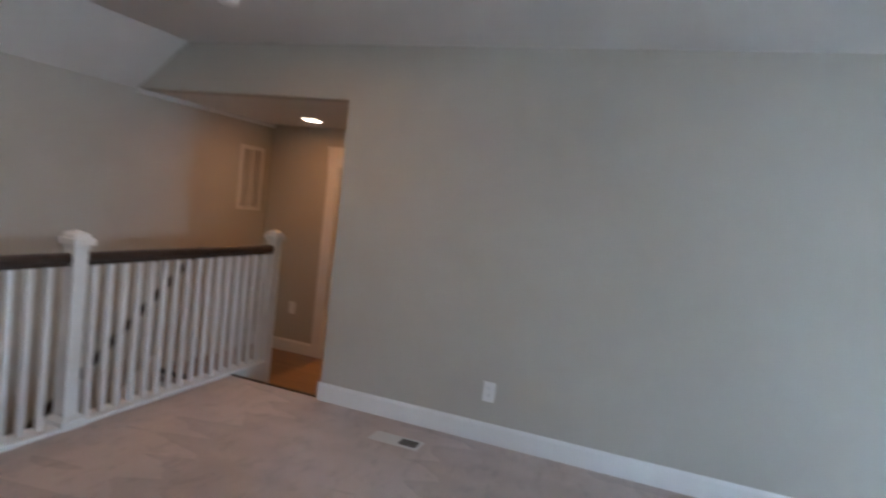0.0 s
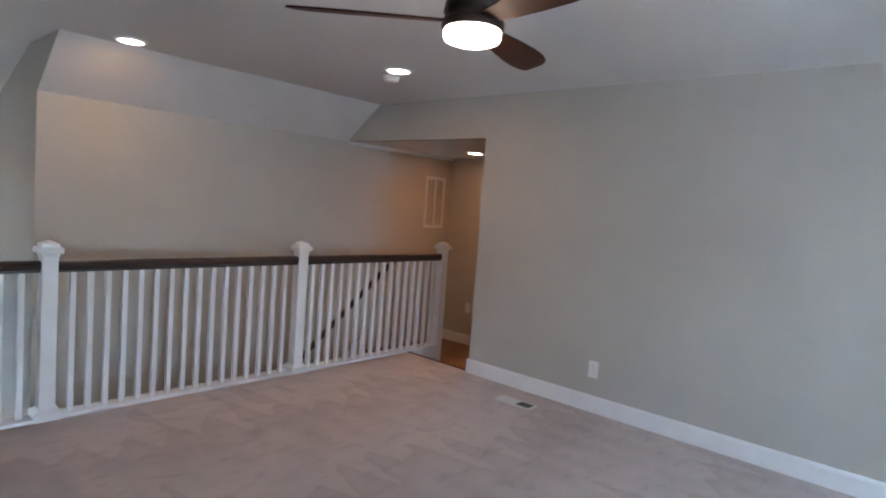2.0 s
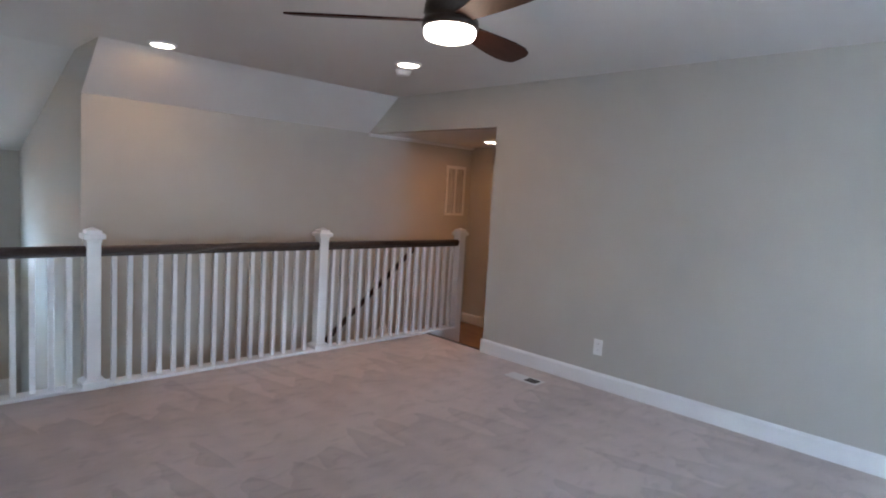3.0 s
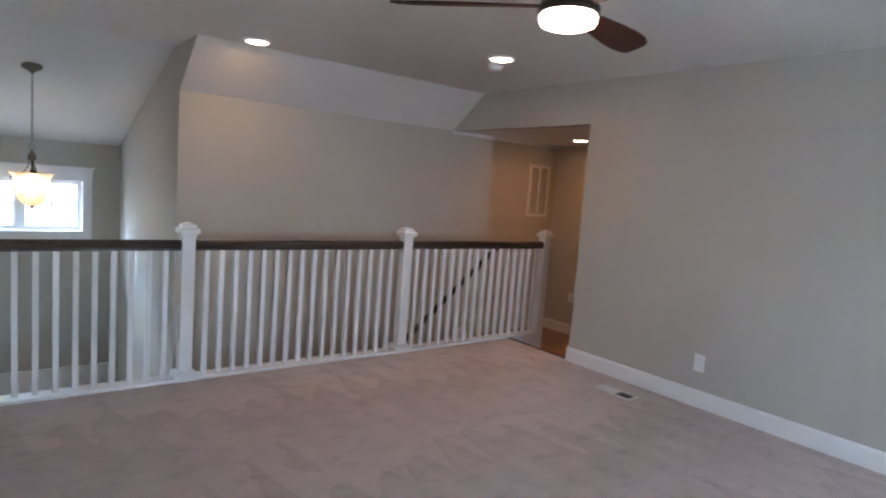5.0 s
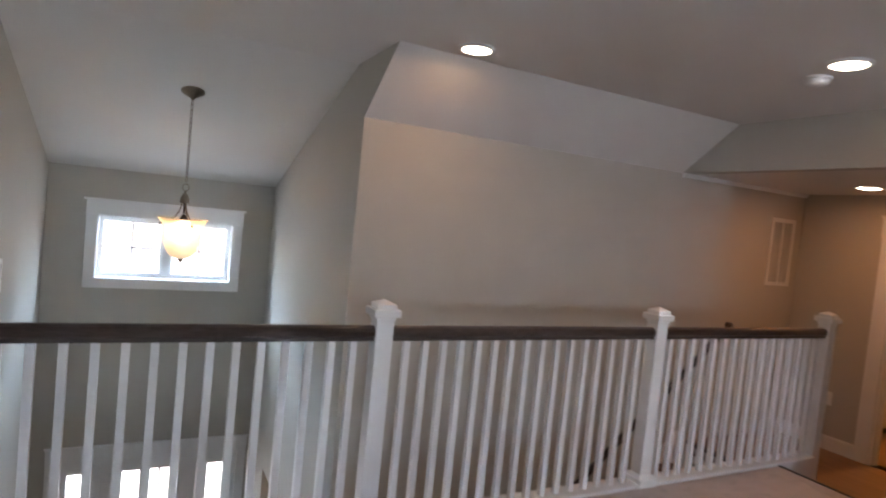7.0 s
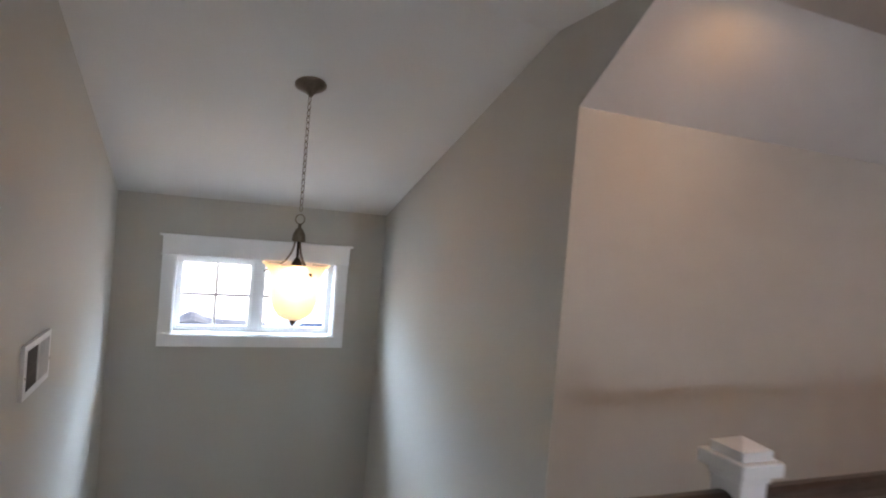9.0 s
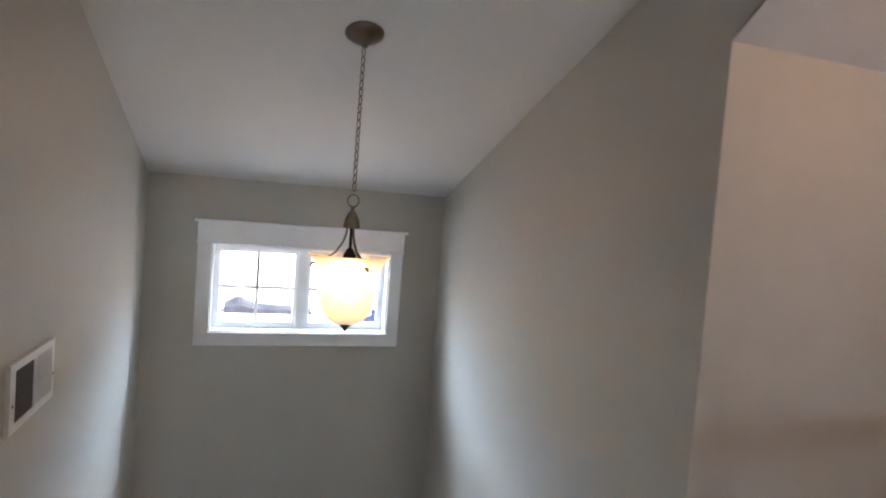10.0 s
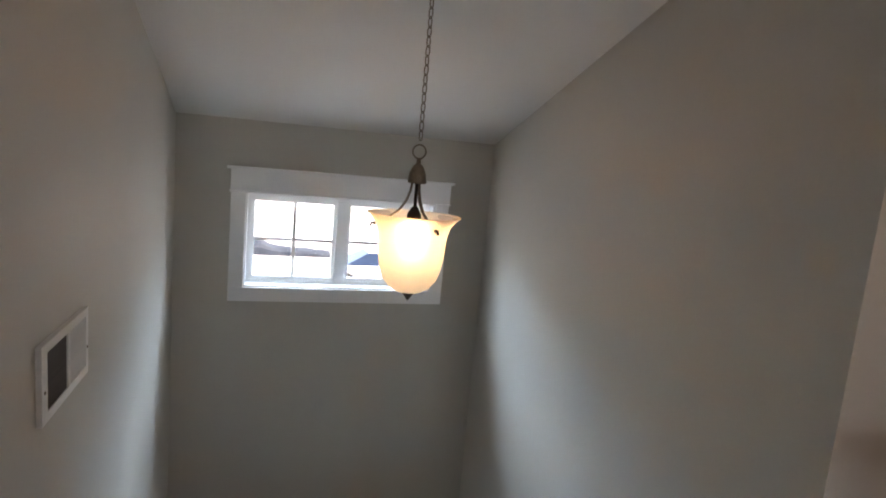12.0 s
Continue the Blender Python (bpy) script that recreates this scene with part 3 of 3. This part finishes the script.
slab = part("door_leaf", wall("x", -0.09, -0.045, -0.2498, 0.6298, LOW + 0.004, DT - 0.0302, [(-0.06, 0.44, -1.625, -1.255)]), TRIM, door, "white craftsman door leaf")
p = part("pane", box(-0.070, -0.066, -0.06, 0.44, -1.625, -1.255), GLASS, slab)
p.visible_shadow = False
for y in (0.102, 0.270):
    part("muntin", box(-0.080, -0.055, y - 0.008, y + 0.008, -1.625, -1.255), TRIM, slab)
part("door_panel", box(-0.050, -0.040, -0.12, 0.16, LOW + 0.25, -1.80, 0.006), TRIM, slab)
part("door_panel", box(-0.050, -0.040, 0.22, 0.50, LOW + 0.25, -1.80, 0.006), TRIM, slab)
part("door_knob", lathe([(0.0, 0.06), (0.02, 0.058), (0.028, 0.04), (0.012, 0.02), (0.02, 0.0)], 16), NICKEL, slab, "nickel door knob", True).matrix_basis = pose(-0.045, 0.56, LOW + 0.95, 0, 90, 0)
for a, b, g0, g1 in ((D0 + 0.03, -0.28, -0.520, -0.340), (0.66, D1 - 0.03, 0.712, 0.890)):
    bars = [LOW + 0.30 + k * (-1.25 - LOW - 0.30) / 4 for k in range(5)]
    sl = part("sidelight", wall("x", -0.085, -0.045, a, b, LOW + 0.05, DT - 0.03, [(g0, g1, bars[0], bars[4])]), TRIM, door)
    p = part("pane", box(-0.070, -0.066, g0, g1, bars[0], bars[4]), GLASS, sl)
    p.visible_shadow = False
    for z in bars[1:4]:
        part("muntin", box(-0.080, -0.055, g0, g1, z - 0.009, z + 0.009), TRIM, sl)
for a, b in ((D0 - 0.09, D0), (D1, D1 + 0.09)):
    part("casing", box(0.0005, 0.018, a, b, LOW, DT, 0.002), TRIM, door)
part("head_casing", box(0.0005, 0.022, D0 - 0.094, D1 + 0.094, DT, DT + 0.14, 0.002), TRIM, door)
part("head_cap", box(0.0005, 0.034, D0 - 0.104, D1 + 0.104, DT + 0.14, DT + 0.155, 0.002), TRIM, door)

# hall doorway
door2 = tagged(new("door_2"), "white cased doorway with a flat craftsman head", "doorway", kind="structure")
door2.matrix_basis = pose(0, HY, 0)
for a, b in ((-3.17, -3.05), (-2.34, -2.225)):
    part("casing", box(a, b, -0.020, -0.0005, HALL, 1.707, 0.002), TRIM, door2)
part("head_casing", box(-3.178, -2.217, -0.026, -0.0005, 1.707, 1.88, 0.002), TRIM, door2)
part("head_cap", box(-3.19, -2.205, -0.036, -0.0005, 1.88, 1.90, 0.002), TRIM, door2)
for a, b in ((-3.05, -3.032), (-2.358, -2.34)):
    part("jamb", box(a, b, 0.0, 0.12, HALL, 1.689), TRIM, door2)
part("jamb_head", box(-3.05, -2.34, 0.0, 0.12, 1.689, 1.707), TRIM, door2)
part("door_stop", box(-3.032, -3.020, 0.05, 0.085, HALL, 1.689), TRIM, door2)

# ---- bathroom beyond the hall ----
BX0, BX1, BY1 = -4.0, -1.9, 8.1
setting("wall_bath", prism([(BX0, HY + 0.12), (BX0, BY1), (BX1, BY1), (BX1, HY + 0.12), (BX1 + 0.1, HY + 0.12), (BX1 + 0.1, BY1 + 0.1), (BX0 - 0.1, BY1 + 0.1), (BX0 - 0.1, HY + 0.12)], "z", HALL, HTOP + 0.1), PAINT, "greige painted bathroom walls", "wall")
setting("floor_bath", box(BX0, BX1, HY, BY1, HALL - 0.1, HALL), OAK, "orange-brown oak bathroom floor", "floor")
setting("ceiling_bath", box(BX0, BX1, HY + 0.12, BY1, HTOP, HTOP + 0.1), CEIL, "white bathroom ceiling", "ceiling")
GRANITE = mat("brown_granite", (0.13, 0.085, 0.055), 0.2, 0.3, 12, 0.4, 90, 0.0)
CREAM = mat("cream_cabinet_paint", (0.62, 0.55, 0.42), 0.4, 0.05, 4, 0.03, 60, 0.04)
PORC = mat("white_porcelain", (0.80, 0.79, 0.77), 0.12, 0.02, 4, 0.01, 60, 0.0)

van = thing("bathroom_vanity", (BX0, 6.62, HALL), "cream painted bathroom vanity cabinet with panel ends", "vanity")
part("body", box(0.002, 0.53, 0.0, 0.50, 0.09, 0.80, 0.003), CREAM, van)
part("toe_kick", box(0.002, 0.46, 0.01, 0.49, 0.0, 0.09), DARK, van)
part("end_panel", wall("y", -0.014, -0.0005, 0.03, 0.53, 0.09, 0.80, [(0.10, 0.46, 0.17, 0.72)]), CREAM, van)
d = part("door", box(0.531, 0.549, 0.02, 0.48, 0.12, 0.60, 0.004), CREAM, van)
part("handle", tube([(0.55, 0.40, 0.50), (0.575, 0.40, 0.50), (0.575, 0.40, 0.58), (0.55, 0.40, 0.58)], 0.005), NICKEL, d, smooth=True)
part("drawer", box(0.531, 0.549, 0.02, 0.48, 0.62, 0.78, 0.004), CREAM, van)
top = tagged(part("vanity_top", box(BX0 + 0.002, BX0 + 0.57, 6.595, 7.13, HALL + 0.8005, HALL + 0.835, 0.004), GRANITE), "dark brown stone vanity top", "countertop")

wc = thing("toilet", (BX0, 7.48, HALL), "white porcelain toilet with closed lid", "toilet")


def oval(cx, rx, ry, z, bm, steps=28):
    return [bm.verts.new((cx + rx * math.cos(2 * math.pi * k / steps) * (1.12 if math.cos(2 * math.pi * k / steps) > 0 else 0.9), ry * math.sin(2 * math.pi * k / steps), z)) for k in range(steps)]


def loft(sections):
    bm = bmesh.new()
    rings = [oval(*q, bm) for q in sections]
    for a, b in zip(rings, rings[1:]):
        for k in range(len(a)):
            bm.faces.new((a[k], a[(k + 1) % len(a)], b[(k + 1) % len(a)], b[k]))
    bm.faces.new(rings[0])
    bm.faces.new(rings[-1][::-1])
    return bm


part("bowl", loft([(0.36, 0.19, 0.11, 0.0), (0.36, 0.17, 0.10, 0.06), (0.38, 0.17, 0.11, 0.18), (0.42, 0.22, 0.17, 0.30), (0.43, 0.235, 0.185, 0.375), (0.43, 0.235, 0.185, 0.39)]), PORC, wc, smooth=True)
part("seat", loft([(0.43, 0.23, 0.18, 0.391), (0.43, 0.24, 0.19, 0.396), (0.43, 0.24, 0.19, 0.41)]), PLASTIC, wc)
part("lid", loft([(0.43, 0.235, 0.185, 0.412), (0.43, 0.235, 0.185, 0.425), (0.43, 0.21, 0.16, 0.434)]), PLASTIC, wc)
tank = part("tank", box(0.015, 0.20, -0.22, 0.22, 0.38, 0.72, 0.02), PORC, wc)
part("tank_lid", box(0.008, 0.212, -0.23, 0.23, 0.7205, 0.755, 0.01), PORC, wc)
part("lever", box(0.205, 0.222, 0.12, 0.20, 0.655, 0.67, 0.003), NICKEL, tank)

# ---- small fixed things ----
# return air grille in the hall
gr = thing("return_air_grille", (SX, 5.434, 1.493), "tall white metal return air grille on the hall wall", "air grille")
W, H = 0.178, 0.323
part("frame", wall("x", 0.0005, 0.012, -W, W, -H, H, [(-W + 0.034, -0.010, -H + 0.034, H - 0.034), (0.010, W - 0.034, -H + 0.034, H - 0.034)]), GRILLE, gr)
# dark sheet on the solid wall, standing in for shade behind the slats
part("duct_back", box(0.0008, 0.002, -W + 0.034, W - 0.034, -H + 0.034, H - 0.034), DARK, gr, "dark sheet behind the slats, standing in for shade")
sl = finish("slat", prism([(0.002, 0.0), (0.003, 0.0), (0.0105, -0.008), (0.0095, -0.008)], "y", -0.067, 0.067), GRILLE)
for k in range(42):
    for c in (-0.077, 0.077):
        o = new("slat", sl)
        o.parent = gr
        o.matrix_basis = pose(0, c, -H + 0.046 + k * 0.0138)

# wall register in the foyer: one half open, one half shut
rv = thing("wall_register", (-4.585, LY, 0.872), "white metal wall register with one half open and dark", "air register")
part("frame", wall("y", 0.0005, 0.014, -0.195, 0.195, -0.103, 0.103, [(-0.172, -0.022, -0.078, 0.078), (-0.006, 0.155, -0.078, 0.078)]), GRILLE, rv)
# dark sheet on the solid wall gives the open half its shade
part("duct_back", box(-0.006, 0.155, 0.0008, 0.002, -0.078, 0.078), OPEN_GREY, rv, "dark sheet standing in for the shaded open half")
part("damper", box(-0.172, -0.022, 0.0008, 0.006, -0.078, 0.078), GRILLE, rv, "shut white half")
fin = finish("fin", box(-0.0012, 0.0012, 0.003, 0.012, -0.078, 0.078), OPEN_GREY)
fin2 = finish("fin", box(-0.0012, 0.0012, 0.006, 0.0125, -0.078, 0.078), GRILLE)
for k in range(13):
    o = new("fin", fin)
    o.parent = rv
    o.matrix_basis = pose(0.004 + k * 0.0118, 0, 0)
    o = new("fin", fin2)
    o.parent = rv
    o.matrix_basis = pose(-0.166 + k * 0.0115, 0, 0)
scr = finish("screw", lathe([(0.0, 0.003), (0.004, 0.002), (0.005, 0.0)], 10), NICKEL)
for x in (-0.184, 0.175):
    o = new("screw", scr)
    o.parent = rv
    o.matrix_basis = pose(x, 0.014, -0.02, -90, 0, 0)

# floor register
fr = thing("floor_register", (-1.24, 3.68, 0.001), "white metal floor register in the carpet, one half open", "air register")
part("frame", prism([(-0.172, -0.068), (0.146, -0.068), (0.146, 0.068), (-0.172, 0.068)], "z", 0.0, 0.004), GRILLE, fr)
part("damper", box(-0.150, 0.006, -0.044, 0.044, 0.0042, 0.006), GRILLE, fr)
# dark sheet on the frame, in place of shaded slots
part("open_slots", box(0.012, 0.125, -0.044, 0.044, 0.0042, 0.0052), OPEN_GREY, fr, "dark sheet standing in for the shaded open slots")
rib = finish("rib", box(-0.0012, 0.0012, -0.044, 0.044, 0.0052, 0.008), DARK)
rib2 = finish("rib", box(-0.0015, 0.0015, -0.044, 0.044, 0.006, 0.0085), GRILLE)
for k in range(9):
    o = new("rib", rib)
    o.parent = fr
    o.matrix_basis = pose(0.020 + k * 0.0125, 0, 0)
    o = new("rib", rib2)
    o.parent = fr
    o.matrix_basis = pose(-0.142 + k * 0.0162, 0, 0)


def outlet(place, turn):
    o = thing("wall_outlet", pose(*place, 0, 0, turn), "white plastic duplex wall outlet", "outlet", "wall outlets")
    part("plate", box(-0.039, 0.039, -0.006, -0.0005, -0.063, 0.063, 0.002), PLASTIC, o)
    for z in (-0.024, 0.024):
        r = part("socket", box(-0.017, 0.017, -0.0085, -0.0062, z - 0.015, z + 0.015, 0.001), PLASTIC, o)
        for x in (-0.006, 0.006):
            # dark sliver on the socket face, standing in for a shaded hole
            part("slot", box(x - 0.001, x + 0.001, -0.0089, -0.0086, z - 0.002, z + 0.008), DARK, r)
    return o


outlet((-0.797, NY, 0.322), 0)
outlet((-3.45, HY, 0.19), 0)

# ---- outdoors ----
PALE = mat("pale_concrete", (0.50, 0.48, 0.45), 0.9, 0.06, 0.3, 0.05, 8, 0.1, 20)
setting("ground", box(-400, 400, -400, 400, -3.75, -3.55), PALE, "pale sunlit concrete ground", "ground")
TARP = mat("grey_tarp", (0.014, 0.020, 0.030), 0.8, 0.3, 1.5, 0.15, 12, 0.4, 8)
CARW = mat("white_car_paint", (0.75, 0.76, 0.78), 0.25, 0.02, 2, 0.01, 40, 0.0, coat=0.5)
CARG = mat("car_glass", (0.012, 0.022, 0.045), 0.15, 0.1, 2, 0.0, 40, 0.0)
TYRE = mat("tyre_rubber", (0.03, 0.03, 0.03), 0.8, 0.1, 6, 0.1, 60, 0.1)


heap = thing("tarp_heap", (-31.6, 0.8, -3.55), "low heap of material under a dark grey tarp", "tarp heap")
bm = bmesh.new()
rows = []
K = 26
for k in range(K + 1):
    f = k / K
    y = -2.0 + 3.95 * f
    top = 0.42 + 0.26 * math.exp(-((f - 0.16) / 0.10) ** 2) - 0.26 * max(0, f - 0.2)
    row = []
    for q in range(9):
        a = math.pi * q / 8
        nz = noise.noise(Vector((y * 1.7, q * 0.6, 3.1)))
        row.append(bm.verts.new((0.75 * math.cos(a) * (1 + 0.12 * nz), y, max(0.0, top * math.sin(a) ** 0.6 * (1 + 0.14 * nz)))))
    rows.append(row)
for a, b in zip(rows, rows[1:]):
    for q in range(8):
        bm.faces.new((a[q], a[q + 1], b[q + 1], b[q]))
bm.faces.new(rows[0])
bm.faces.new(rows[-1][::-1])
part("tarp", bm, TARP, heap)

car = thing("car", (-25.2, 4.0, -3.55), "white parked sedan with dark tinted windows", "car")
side = [(-2.2, 0.30), (-2.18, 0.62), (-1.95, 0.78), (-1.40, 0.90), (1.55, 0.95), (2.1, 0.88), (2.2, 0.60), (2.18, 0.30)]
bm = prism(side, "x", -0.88, 0.88)
bmesh.ops.bevel(bm, geom=bm.edges[:], offset=0.05, segments=2, affect="EDGES")
part("body", bm, CARW, car, smooth=False)
bm = bmesh.new()
lo = [bm.verts.new((x, y, z)) for x, y, z in ((-0.80, -1.40, 0.90), (0.80, -1.40, 0.90), (0.80, 1.55, 0.94), (-0.80, 1.55, 0.94))]
hi = [bm.verts.new((x, y, z)) for x, y, z in ((-0.60, -0.55, 1.36), (0.60, -0.55, 1.36), (0.60, 0.90, 1.38), (-0.60, 0.90, 1.38))]
for k in range(4):
    bm.faces.new((lo[k], lo[(k + 1) % 4], hi[(k + 1) % 4], hi[k]))
bm.faces.new(lo)
bm.faces.new(hi)
part("glasshouse", bm, CARG, car, "dark blue tinted glass")
part("roof", box(-0.60, 0.60, -0.55, 0.90, 1.362, 1.42, 0.03), CARW, car)
for y in (-0.35 + 0.62,):
    part("pillar", prism([(y - 0.05, 0.93), (y + 0.05, 0.93), (y + 0.04, 1.38), (y - 0.04, 1.38)], "x", 0.62, 0.70), CARW, car)
tyre = finish("tyre", lathe([(0.20, -0.10), (0.31, -0.10), (0.33, -0.07), (0.33, 0.07), (0.31, 0.10), (0.20, 0.10), (0.20, -0.10)], 28), TYRE, True)
rim = finish("rim", lathe([(0.0, 0.09), (0.06, 0.10), (0.17, 0.07), (0.20, 0.09), (0.20, -0.05), (0.0, -0.05)], 20), NICKEL, True)
for x in (-0.80, 0.80):
    for y in (-1.30, 1.35):
        w = new("wheel")
        w.parent = car
        w.matrix_basis = pose(x, y, 0.33, 0, 90 if x > 0 else -90, 0)
        for me in (tyre, rim):
            o = new(me.name, me)
            o.parent = w
for x in (-0.6, 0.6):
    part("headlight", box(x - 0.18, x + 0.18, -2.215, -2.17, 0.60, 0.70, 0.01), GLASS, car, "clear headlight")
